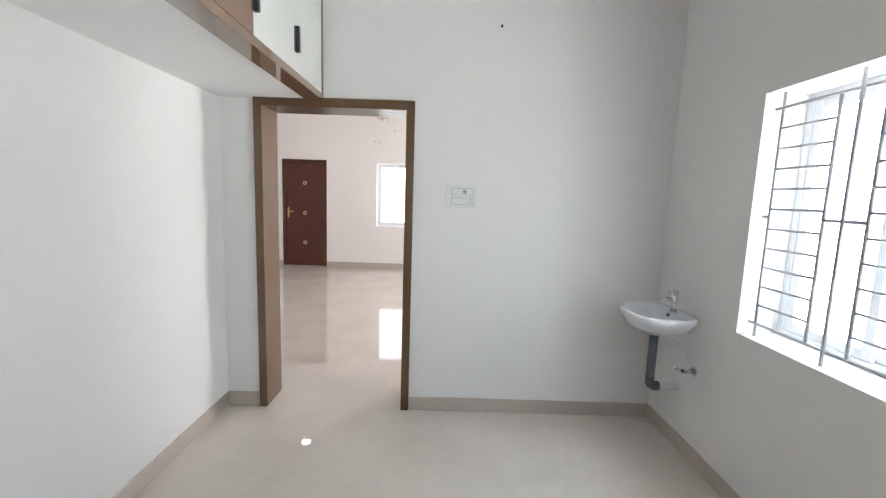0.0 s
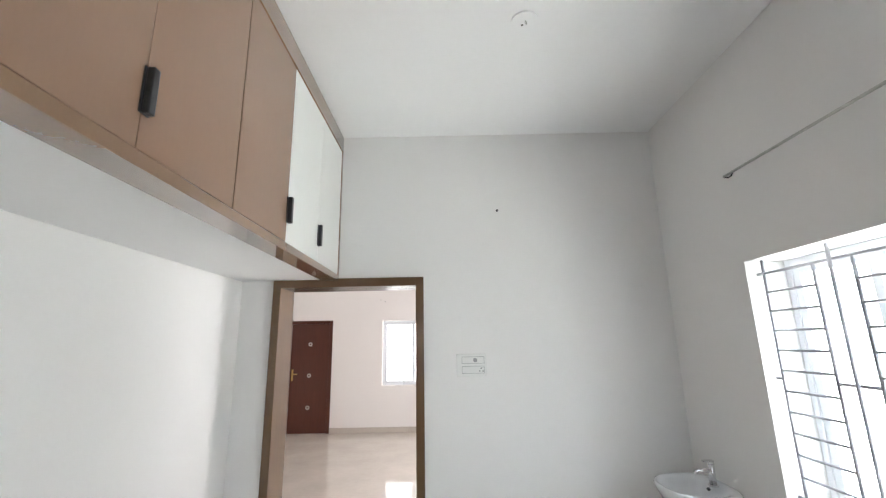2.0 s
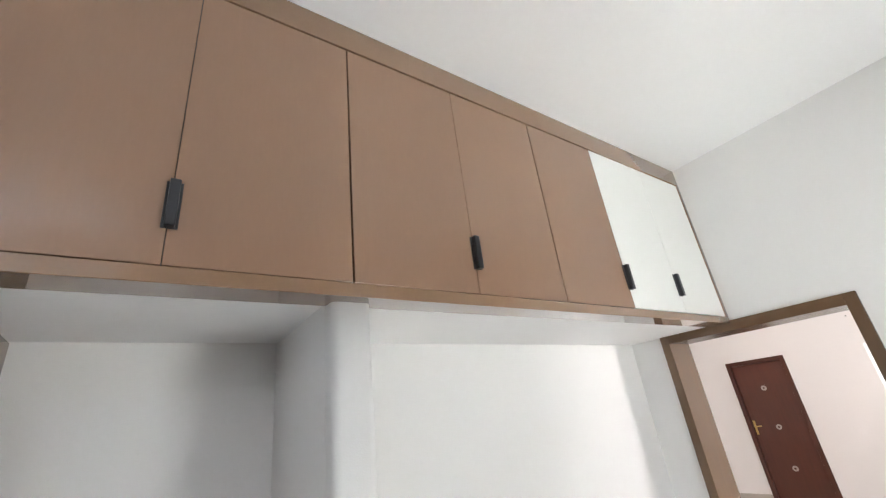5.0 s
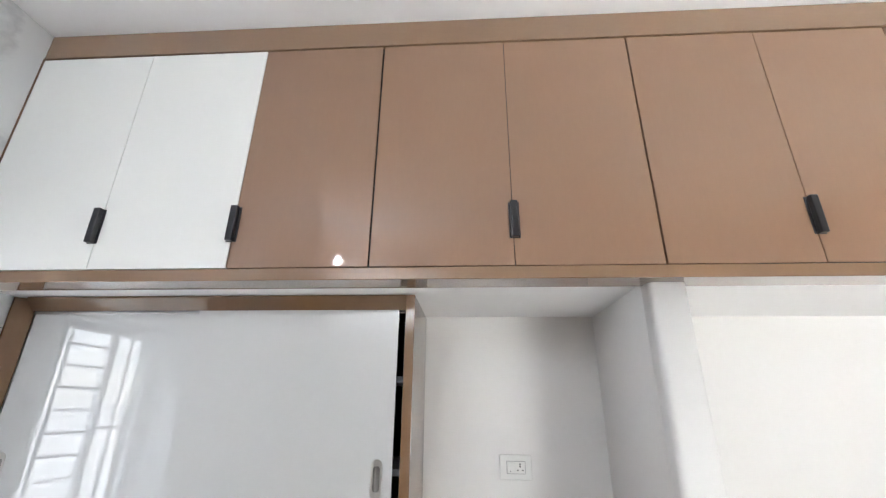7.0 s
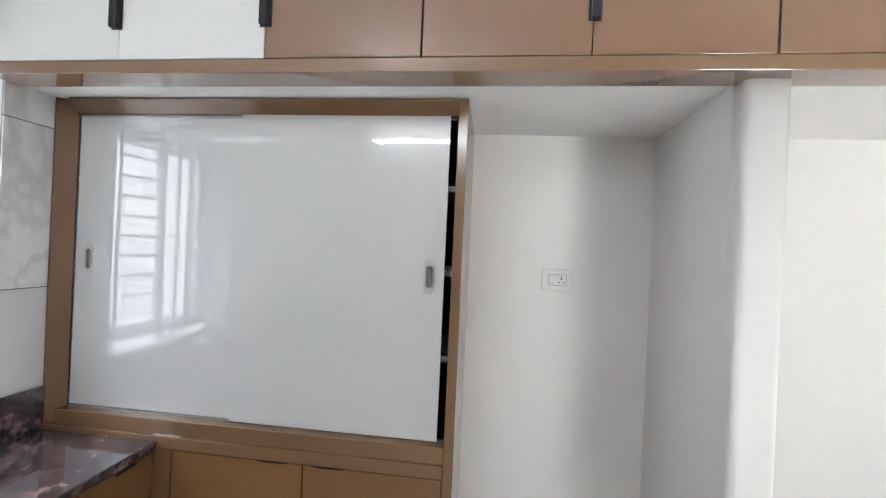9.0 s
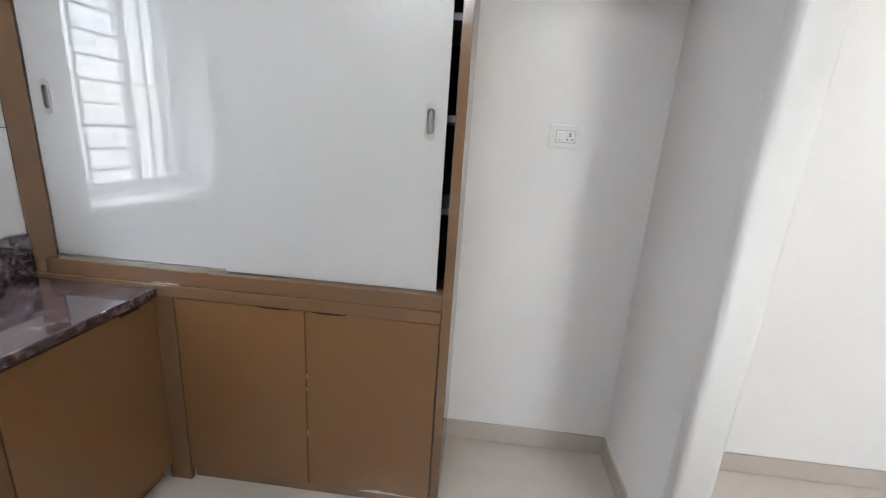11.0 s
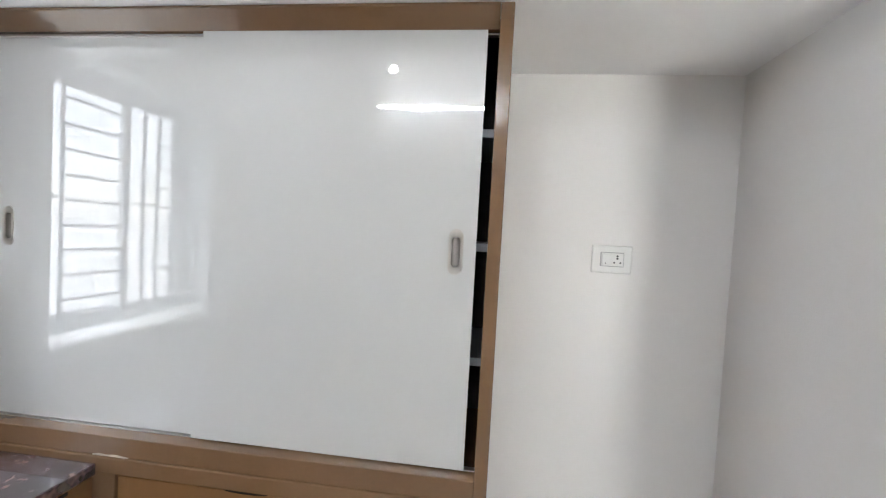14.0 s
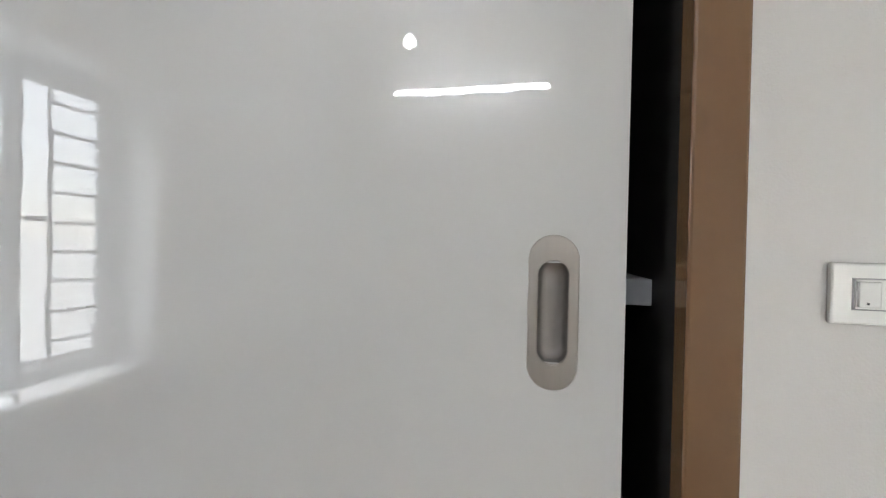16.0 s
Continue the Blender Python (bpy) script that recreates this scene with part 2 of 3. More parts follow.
REVEAL = surface("white_reveal_paint", (0.82, 0.83, 0.83), 0.5, grain=0.012, stain=0.02, bump=0.0005, bump_size=200)
GRILLE = surface("grey_grille_paint", (0.36, 0.365, 0.40), 0.35, grain=0.08, grain_size=90, stain=0.08, stain_size=9)
PLASTIC = surface("white_switch_plastic", (0.80, 0.80, 0.78), 0.2, grain=0.01, stain=0.02, stain_size=20)
PLASTIC2 = surface("grey_switch_shadow_line", (0.33, 0.33, 0.335), 0.4, grain=0.02, stain=0.03)
SOCKET = surface("dark_socket_hole", (0.05, 0.05, 0.055), 0.5, grain=0.1)
WOOD = surface("dark_red_door_varnish", (0.078, 0.020, 0.010), 0.32, grain=0.22, grain_size=30, stretch=(1, 1, 0.08), stain=0.1, stain_size=3, bump=0.0006, bump_size=60)
GOLD = surface("brass", (0.60, 0.42, 0.16), 0.3, metal=1.0, grain=0.08, stain=0.1, stain_size=15)
WIRE = surface("yellow_brown_wire", (0.40, 0.27, 0.10), 0.5, grain=0.1, stain=0.1)
ROD = surface("grey_metal_rod", (0.50, 0.50, 0.47), 0.35, metal=0.6, grain=0.06, stain=0.06, stain_size=10)
GROUND = surface("pale_yard_concrete", (0.42, 0.41, 0.38), 0.9, grain=0.12, grain_size=8, stain=0.12, stain_size=0.4, bump=0.004, bump_size=30)
GROUT = surface("dark_grey_grout", (0.10, 0.10, 0.10), 0.85, grain=0.15, grain_size=200, stain=0.1)
GLASS = glass("window_glass")
TUBE = glow("lit_tube", (0.86, 0.95, 1.0), TUBE_GLOW)
BULB = glow("lit_bulb", (0.95, 0.97, 1.0), BULB_GLOW)
PANEL = glow("lit_ceiling_panel", (1.0, 0.95, 0.88), PANEL_GLOW)


# ---- mesh helpers ----
def box(bm, x0, x1, y0, y1, z0, z1, bevel=0.0, seg=2):
    made = bmesh.ops.create_cube(bm, size=1.0)["verts"]
    for v in made:
        v.co = Vector(((x0 + x1) / 2 + v.co.x * (x1 - x0), (y0 + y1) / 2 + v.co.y * (y1 - y0), (z0 + z1) / 2 + v.co.z * (z1 - z0)))
    if bevel:
        edges = list({e for v in made for e in v.link_edges})
        bmesh.ops.bevel(bm, geom=edges, offset=bevel, segments=seg, affect="EDGES", profile=0.5)
    return bm


def cyl(bm, p0, p1, r0, r1=None, seg=16, caps=True):
    """A round bar or cone from p0 to p1."""
    p0, p1 = Vector(p0), Vector(p1)
    r1 = r0 if r1 is None else r1
    turn = (p1 - p0).to_track_quat("Z", "Y").to_matrix().to_4x4()
    m = Matrix.Translation((p0 + p1) / 2) @ turn
    made = bmesh.ops.create_cone(bm, cap_ends=caps, segments=seg, radius1=r0, radius2=r1, depth=(p1 - p0).length, matrix=m)["verts"]
    for f in {f for v in made for f in v.link_faces}:
        f.smooth = len(f.verts) == 4
    return bm


def sweep(bm, points, r, seg=10):
    """A bent pipe along points."""
    rings = []
    pts = [Vector(p) for p in points]
    for i, p in enumerate(pts):
        d = (pts[min(i + 1, len(pts) - 1)] - pts[max(i - 1, 0)]).normalized()
        q = d.to_track_quat("Z", "Y")
        rings.append([bm.verts.new(p + q @ Vector((math.cos(a) * r, math.sin(a) * r, 0)))
                      for a in (2 * math.pi * k / seg for k in range(seg))])
    for a, b in zip(rings, rings[1:]):
        for k in range(seg):
            bm.faces.new((a[k], a[(k + 1) % seg], b[(k + 1) % seg], b[k])).smooth = True
    bm.faces.new(rings[0][::-1])
    bm.faces.new(rings[-1])
    return bm


def rings_mesh(bm, rings, close_first=True, close_last=True):
    """Skins a list of closed rings of points."""
    vs = [[bm.verts.new(p) for p in ring] for ring in rings]
    n = len(vs[0])
    for a, b in zip(vs, vs[1:]):
        for k in range(n):
            bm.faces.new((a[k], a[(k + 1) % n], b[(k + 1) % n], b[k])).smooth = True
    if close_first:
        bm.faces.new(vs[0][::-1])
    if close_last:
        bm.faces.new(vs[-1])
    return bm


BASE = {}


def thing(name, at, label, category, group="", kind=""):
    """An empty at the thing's base, which carries its parts."""
    ob = tagged(new(name), label, category, group, kind)
    ob.empty_display_size = 0.1
    ob.location = at
    BASE[ob] = Matrix.Translation(at)
    return ob


def part(name, bm, material, parent=None, label=""):
    """Links a bmesh as one mesh object under a thing or under a part."""
    bmesh.ops.recalc_face_normals(bm, faces=bm.faces)
    me = bpy.data.meshes.new(name)
    bm.to_mesh(me)
    bm.free()
    me.materials.append(material)
    ob = new(name, me)
    if parent:
        ob.parent = parent
        ob.matrix_parent_inverse = BASE.get(parent, Matrix()).inverted()
    if label:
        ob["label"] = label
    return ob


def block(name, material, parent, dims, bevel=0.0, label="", seg=2):
    return part(name, box(bmesh.new(), *dims, bevel, seg), material, parent, label)


def bar(name, material, parent, p0, p1, r, label="", seg=10):
    return part(name, cyl(bmesh.new(), p0, p1, r, seg=seg), material, parent, label)


def setting(name, bm, material, label, category):
    return tagged(part(name, bm, material), label, category, "", "structure")


def pierced(bm, axis, a0, a1, span, z0, z1, holes):
    """A wall slab with openings; axis x or y is its thickness a0..a1, span its run, holes (s0, s1, h0, h1)."""
    cuts = sorted({span[0], span[1], *(h[0] for h in holes), *(h[1] for h in holes)})
    for s0, s1 in zip(cuts, cuts[1:]):
        mid = (s0 + s1) / 2
        bands = [(z0, z1)]
        for h in holes:
            if h[0] < mid < h[1]:
                bands = [(lo, hi) for b in bands for lo, hi in ((b[0], min(b[1], h[2])), (max(b[0], h[3]), b[1])) if hi - lo > 1e-4]
        for lo, hi in bands:
            if axis == "x":
                box(bm, a0, a1, s0, s1, lo, hi)
            else:
                box(bm, s0, s1, a0, a1, lo, hi)
    bmesh.ops.remove_doubles(bm, verts=bm.verts, dist=1e-5)
    inner = [f for f in bm.faces if any(g is not f and set(g.verts) == set(f.verts) for g in f.verts[0].link_faces)]
    bmesh.ops.delete(bm, geom=list(set(inner)), context="FACES_ONLY")
    return bm


# ---- floor, walls, ceiling ----
setting("ground", box(bmesh.new(), -600, 600, -600, 600, -0.6, -0.45), GROUND, "pale concrete yard around the house", "ground")
setting("floor", box(bmesh.new(), XH0, XH1, -2.28, YH + 0.23, -0.44, 0.0), FLOOR, "polished beige vitrified tile floor", "floor")
setting("ceiling", box(bmesh.new(), XH0 - 0.2, XH1 + 0.2, -2.3, YH + 0.25, ZC, ZC + 0.15), CEIL, "plain white painted ceiling", "ceiling")
setting("wall_back", box(bmesh.new(), XB - 0.2, XB, -2.28, YF, 0, ZC), WALL, "off-white painted wall behind the cabinets", "wall")
setting("wall_doorway", pierced(bmesh.new(), "y", YF, YF2, (XH0, XH1), 0, ZC, [(DOORWAY[0], DOORWAY[1], 0, DOORWAY[2])]),
        WALL, "off-white painted wall with an open doorway", "wall")
setting("wall_window", pierced(bmesh.new(), "x", XR, XR + 0.30, (-2.28, YF), 0, ZC, [WIN_R]),
        WALL, "off-white painted wall with a barred window", "wall")
wall_end = setting("wall_end", pierced(bmesh.new(), "y", YE - 0.30, YE - 0.01, (XB, XR), 0, ZC, [WIN_E]),
                   REVEAL, "kitchen end wall clad in marble-look tiles", "wall")
setting("wall_hall_far", pierced(bmesh.new(), "y", YH, YH + 0.23, (XH0, XH1), 0, ZC, [WIN_H, (-3.184, -2.286, 0, 2.17)]),
        HALL_WALL, "warm white painted hall wall", "wall")
setting("wall_hall_west", box(bmesh.new(), XH0 - 0.2, XH0, YF, YH + 0.23, 0, ZC), HALL_WALL, "warm white painted hall side wall", "wall")
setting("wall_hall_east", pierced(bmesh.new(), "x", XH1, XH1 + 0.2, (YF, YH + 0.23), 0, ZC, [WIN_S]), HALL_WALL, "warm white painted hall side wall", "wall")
pier = box(bmesh.new(), XB, -0.8355, 0.392, 0.517, 0, SOFFIT)
ring = [(-0.8355, 0.392)]
for cy, start in ((0.392 + 0.024, -90), (0.517 - 0.024, 0)):
    ring += [(-0.777 - 0.024 + 0.024 * math.cos(radians(start + 15 * k)), cy + 0.024 * math.sin(radians(start + 15 * k))) for k in range(7)]
ring.append((-0.8355, 0.517))
foot = [pier.verts.new((x, y, 0)) for x, y in ring]
head = [pier.verts.new((x, y, 2.1195)) for x, y in ring]
pier.faces.new(head)
pier.faces.new(foot[::-1])
for k in range(len(ring) - 1):
    pier.faces.new((foot[k], foot[k + 1], head[k + 1], head[k])).smooth = True
setting("pier", pier, WALL, "narrow off-white plastered pier under the loft", "wall")
setting("loft_slab", box(bmesh.new(), XB, -0.835, YE, YF, SOFFIT, SOFFIT + 0.06), CEIL, "white plastered loft slab", "slab")


def skirting(x0, x1, y0, y1):
    setting("baseboard", box(bmesh.new(), x0, x1, y0, y1, 0, 0.10, 0.002, 1), SKIRT, "beige tile skirting along the wall", "baseboard")


skirting(XB, XB + 0.010, -0.383, 0.392)
skirting(XB, XB + 0.010, 0.527, YF - 0.010)
skirting(XB + 0.010, -0.767, 0.517, 0.527)
skirting(XB + 0.010, -0.767, 0.382, 0.392)
skirting(-0.777, -0.767, 0.392, 0.517)
skirting(XB, DOORWAY[0], YF - 0.010, YF)
skirting(DOORWAY[1], XR - 0.010, YF - 0.010, YF)
skirting(XR - 0.010, XR, -1.46, YF)
skirting(-2.286, XH1, YH - 0.010, YH)
skirting(XH0, -3.184, YH - 0.010, YH)
skirting(XH0, DOORWAY[0], YF2, YF2 + 0.010)
skirting(DOORWAY[1], XH1, YF2, YF2 + 0.010)

# ---- doorway casing ----
casing = thing("door_frame_1", (-0.65, 3.0, 0), "brown laminate casing of the open doorway", "door frame", "", "structure")
block("jamb", JAMB, casing, (DOORWAY[0], DOORWAY[0] + 0.055, 2.88, 3.145, 0, DOORWAY[2]), 0.002)
block("jamb", JAMB, casing, (DOORWAY[1] - 0.055, DOORWAY[1], 2.88, 3.145, 0, DOORWAY[2]), 0.002)
block("head", JAMB, casing, (DOORWAY[0] + 0.055, DOORWAY[1] - 0.055, 2.88, 3.145, DOORWAY[2] - 0.06, DOORWAY[2]), 0.002)


# ---- windows ----
def window(name, label, place):
    """A sliding two-sash window; place(u, d, z) puts run u, depth d and height z into the world."""
    def slab(nm, mt, parent, u0, u1, d0, d1, z0, z1, bevel=0.003):
        a, b = place(u0, d0, z0), place(u1, d1, z1)
        lo, hi = [min(p) for p in zip(a, b)], [max(p) for p in zip(a, b)]
        return block(nm, mt, parent, (lo[0], hi[0], lo[1], hi[1], lo[2], hi[2]), bevel)

    def build(u0, u1, z0, z1, u_start, ladder, gap, count, rungs, z_bar0, z_bar1, r=0.006, paint=GRILLE, split=0.5):
        mid = (u0 + u1) / 2
        w = thing(name, place(mid, 0.12, z0), label, "window", "", "structure")
        d0, d1 = 0.205, 0.275
        f = 0.034
        for nm, dims in (("window_frame", (u0, u0 + f, d0, d1, z0, z1)), ("window_frame", (u1 - f, u1, d0, d1, z0, z1)),
                         ("window_frame", (u0 + f, u1 - f, d0, d1, z0, z0 + f)), ("window_frame", (u0 + f, u1 - f, d0, d1, z1 - f, z1))):
            slab(nm, UPVC, w, *dims)
        meet = u0 + split * (u1 - u0)
        for k, (s0, s1) in enumerate(((u0 + f, meet + 0.03), (meet - 0.03, u1 - f))):
            e0, e1 = (0.213, 0.235) if k else (0.241, 0.263)
            g = 0.042
            sash = slab("sash", UPVC, w, s0, s0 + g, e0, e1, z0 + f, z1 - f)
            for dims in ((s1 - g, s1, e0, e1, z0 + f, z1 - f), (s0 + g, s1 - g, e0, e1, z0 + f, z0 + f + g), (s0 + g, s1 - g, e0, e1, z1 - f - g, z1 - f)):
                slab("sash_rail", UPVC, sash, *dims)
            pane = slab("pane", GLASS, sash, s0 + g, s1 - g, (e0 + e1) / 2 - 0.002, (e0 + e1) / 2 + 0.002, z0 + f + g, z1 - f - g, 0)
            pane.visible_shadow = False
        # hall bars take white in place of grey, to imitate glare washing them out
        grille = thing("window_grille", place(mid, 0.06, z0), "steel grille whitened to drown in the hall window's glare" if paint is UPVC else "grey painted steel grille set in the window opening", "window grille", "window grilles")
        for z in (z_bar0, z_bar1):
            bar("rail", paint, grille, place(u0, 0.06, z), place(u1, 0.06, z), r)
        zm = (z_bar0 + z_bar1) / 2 + 0.01
        u = u_start
        for k in range(count):
            for uu in (u, u + ladder):
                lo, hi = (z0, z1) if (k, uu) in ((0, u), (count - 1, u + ladder)) else (z_bar0, z_bar1)
                bar("upright", paint, grille, place(uu, 0.06, lo), place(uu, 0.06, hi), r)
            for j in range(1, rungs + 1):
                z = z_bar0 + (z_bar1 - z_bar0) * j / (rungs + 1)
                bar("rung", paint, grille, place(u, 0.06, z), place(u + ladder, 0.06, z), r * 0.8, seg=8)
            if k < count - 1:
                uu = u + ladder + gap / 2
                bar("tall_upright", paint, grille, place(uu, 0.052, z0), place(uu, 0.052, z1), r)
                bar("cross_bar", paint, grille, place(u + ladder, 0.06, zm), place(u + ladder + gap, 0.06, zm), r)
            u += ladder + gap
        bar("wall_tie", paint, grille, place(u0, 0.06, zm), place(u_start, 0.06, zm), r)
        bar("wall_tie", paint, grille, place(u1, 0.06, zm), place(u - gap, 0.06, zm), r)
    return build


window("window_1", "white sliding window behind a steel grille", lambda u, d, z: (XR + d, u, z))(
    WIN_R[0], WIN_R[1], WIN_R[2], WIN_R[3], 1.338, 0.288, 0.184, 2, 10, 0.948, 1.995, 0.0076)
window("window_2", "white sliding kitchen window behind a steel grille", lambda u, d, z: (u, YE - d, z))(
    WIN_E[0], WIN_E[1], WIN_E[2], WIN_E[3], -0.700, 0.27, 0.18, 2, 9, 1.122, 2.092, 0.007, split=0.60)
window("window_3", "bright white hall window with horizontal bars", lambda u, d, z: (u, YH + d * 0.8, z))(
    WIN_H[0], WIN_H[1], WIN_H[2], WIN_H[3], -1.205, 0.275, 0.18, 2, 10, 0.94, 2.07, 0.006, UPVC, 0.72)
# unseen window, added as the opening for the hall's extra light
window("unseen_hall_window", "unseen white sliding window added to light the hall", lambda u, d, z: (XH1 + d * 0.7, u, z))(
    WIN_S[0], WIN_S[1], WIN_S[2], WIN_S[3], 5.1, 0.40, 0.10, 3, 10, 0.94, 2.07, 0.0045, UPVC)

# ---- loft cabinets ----
SEAMS = [-1.972, -1.486, -0.996, -0.513, -0.034, 0.441, 0.921, 1.398, 1.898, 2.392, 2.868]
loft = thing("loft_cabinet", (-1.0, 0.45, SOFFIT + 0.06), "long brown and white loft cabinet under the ceiling", "cabinet")
block("top_rail", BROWN_EDGE, loft, (XL - 0.018, XL + 0.004, YE + 0.003, YF - 0.003, 3.105, ZC - 0.003), 0.002)
block("bottom_rail", BROWN_EDGE, loft, (-0.833, XL + 0.004, YE + 0.003, YF - 0.003, 2.120, 2.161), 0.002)
block("stile", BROWN_EDGE, loft, (XL - 0.018, XL + 0.004, YE + 0.003, SEAMS[0] - 0.002, 2.161, 3.105), 0.002)
block("stile", BROWN_EDGE, loft, (XL - 0.018, XL + 0.004, SEAMS[-1] + 0.002, YF - 0.003, 2.161, 3.105), 0.002)
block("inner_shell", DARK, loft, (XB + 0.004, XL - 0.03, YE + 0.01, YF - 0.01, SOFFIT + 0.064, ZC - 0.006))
for i, (a, b) in enumerate(zip(SEAMS, SEAMS[1:])):
    white = i in (0, 1, 8, 9)
    door = block("door", WHITE_LAM if white else BROWN, loft, (XL - 0.018, XL, a + (0.0028 if i in (3, 5, 7) else 0.0010), b - (0.0028 if i + 1 in (3, 5, 7) else 0.0010), 2.165, 3.100), 0.0015,
                 "white laminate loft door" if white else "brown laminate loft door")
    grip = {0: b - 0.008, 1: b + 0.002, 3: b + 0.004, 5: b + 0.006, 8: a + 0.004, 9: a}.get(i)
    if grip is not None:
        bm = bmesh.new()
        box(bm, XL, XL + 0.004, grip - 0.018, grip + 0.018, 2.258, 2.388, 0.001, 1)
        box(bm, XL + 0.004, XL + 0.024, grip - 0.012, grip + 0.012, 2.258, 2.388, 0.003)
        part("handle", bm, BLACK, door, "black metal pull handle")

# ---- tall cabinet with sliding doors ----
Y0, Y1 = YE + 0.002, -0.383
Z0, Z1 = 0.0, SOFFIT - 0.004
tall = thing("crockery_cabinet", (-1.18, -1.2, 0), "built-in brown cabinet with glossy white sliding doors", "cabinet")
block("stile", TALL_FRAME, tall, (XC - 0.024, XC, -0.4165, Y1, 0.0, Z1), 0.002)
bm = bmesh.new()
rings_mesh(bm, [[Vector((x, y, z)) for x, y in ((XC - 0.05, Y0), (XC, Y0), (XC, Y0 + 0.008), (XC - 0.003, Y0 + 0.011), (XC - 0.046, -1.919), (XC - 0.05, -1.919))] for z in (0.861, Z1)])
for f in bm.faces:
    f.smooth = False
part("stile", bm, TALL_FRAME, tall)
bm = bmesh.new()
rings_mesh(bm, [[Vector((x, y, z)) for x, z in ((XC - 0.05, Z1), (XC, Z1), (XC, Z1 - 0.006), (XC - 0.003, Z1 - 0.009), (XC - 0.034, 2.076), (XC - 0.05, 2.076))] for y in (-1.916, -0.4175)])
for f in bm.faces:
    f.smooth = False
part("top_rail", bm, TALL_FRAME, tall)
block("side_panel", TALL_FRAME, tall, (XB + 0.002, XC - 0.024, -0.400, Y1 - 0.001, 0.0, Z1), 0.001)
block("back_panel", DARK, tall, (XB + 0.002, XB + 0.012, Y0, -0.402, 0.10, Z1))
# near-black sheet over the brown side panel, so the door gap stays dark
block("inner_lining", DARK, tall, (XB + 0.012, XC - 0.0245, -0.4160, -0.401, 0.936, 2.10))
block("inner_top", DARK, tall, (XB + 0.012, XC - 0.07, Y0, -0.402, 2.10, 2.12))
block("sill", TALL_FRAME, tall, (XB + 0.012, XC, -1.918, -0.4165, 0.874, 0.932), 0.003)
block("sill_edge", TALL_FRAME, tall, (XC - 0.02, XC + 0.005, Y0, -0.41655, 0.826, 0.8735), 0.004)
for z in (1.827, 1.524, 1.215):
    block("shelf", SHELF, tall, (XB + 0.012, -1.028, Y0, -0.4162, z - 0.011, z + 0.011), 0.001)
for z in (0.932, 2.068):
    block("track", STEEL, tall, (-1.012, -0.994, -1.918, -0.4165, z, z + 0.0025))


def pull(y, x, door):
    """A flush oval pull with a sunken finger well."""
    def oval(w, h, xx, n=40):
        out = []
        for k in range(n):
            a = 2 * math.pi * k / n
            cy, cz = math.cos(a), math.sin(a)
            out.append(Vector((xx, y + cy * w, 1.510 + (h - w) * (1 if cz > 0 else -1) + cz * w)))
        return out
    bm = bmesh.new()
    rings_mesh(bm, [oval(0.0190, 0.0595, x), oval(0.0190, 0.0595, x + 0.0010), oval(0.0184, 0.0589, x + 0.0017), oval(0.0118, 0.0402, x + 0.0017),
                    oval(0.0112, 0.0396, x + 0.0008), oval(0.0112, 0.0396, x - 0.001)], False, False)
    for f in bm.faces:
        f.smooth = False
    part("pull", bm, STEEL, door, "brushed steel flush oval pull")
    bm = bmesh.new()
    rings_mesh(bm, [oval(0.0112, 0.0396, x - 0.001), oval(0.0108, 0.0392, x - 0.007), oval(0.0095, 0.0379, x - 0.0105), oval(0.0070, 0.0340, x - 0.0122),
                    oval(0.0030, 0.0280, x - 0.0130)], False, True)
    part("finger_well", bm, STEEL_SHADED, door, "sunken steel finger well")


def sliding_door(x, y0, y1, grip):
    """A gloss door leaf, holed behind its pull."""
    bm = pierced(bmesh.new(), "x", x - 0.014, x, (y0, y1), 0.937, 2.086, [(grip - 0.0125, grip + 0.0125, 1.472, 1.548)])
    leaf = part("sliding_door", bm, LACQUER, tall, "glossy white lacquered sliding door")
    pull(grip, x, leaf)


sliding_door(-0.985, -1.226, -0.446, -0.498)
sliding_door(-1.003, -1.916, -1.190, -1.858)
block("lower_stile", TALL_FRAME, tall, (XC - 0.02, XC + 0.004, -1.515, -1.424, 0.0, 0.828), 0.002)
for a, b in ((-1.420, -0.918), (-0.914, -0.4205)):
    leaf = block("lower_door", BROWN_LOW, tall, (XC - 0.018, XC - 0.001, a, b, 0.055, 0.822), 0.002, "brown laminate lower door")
    g = b - 0.18 if a < -1 else a + 0.025
    # flat dark sliver on the door face, painted as the notch's shade
    bm = bmesh.new()
    rings_mesh(bm, [[Vector((x, g + 0.065 + 0.065 * math.cos(math.pi * k / 12), (0.8235 if k == 0 or k == 12 else 0.8238) - 0.0065 * math.sin(math.pi * k / 12))) for k in range(13)]
                    for x in (XC - 0.006, XC - 0.0005)])
    part("edge_pull", bm, SLOT, leaf, "finger notch drawn as a dark sliver for its shade")
    if a > -1:
        bm = bmesh.new()
        edge = [(0.205, 0.056), (0.26, 0.067), (0.29, 0.069), (0.315, 0.064), (0.35, 0.066), (0.375, 0.060), (0.43, 0.058), (0.455, 0.056)]
        rings_mesh(bm, [[Vector((x, a + u, z)) for u, z in edge] + [Vector((x, a + u, 0.0555)) for u in (0.44, 0.36, 0.28, 0.22)] for x in (XC - 0.003, XC - 0.0004)])
        for f in bm.faces:
            f.smooth = False
        part("chipped_edge", bm, CHIP_GLINT, leaf, "pale board showing through chipped laminate")
        # pale specks painted as glints along the worn door seam
        for z, h in ((0.30, 0.016), (0.555, 0.010), (0.50, 0.006)):
            block("chip", CHIP_GLINT, leaf, (XC - 0.006, XC - 0.0003, a - 0.0004, a + 0.0022, z - h, z + h), 0.0004, "pale speck painted for a glint on the worn seam", 1)
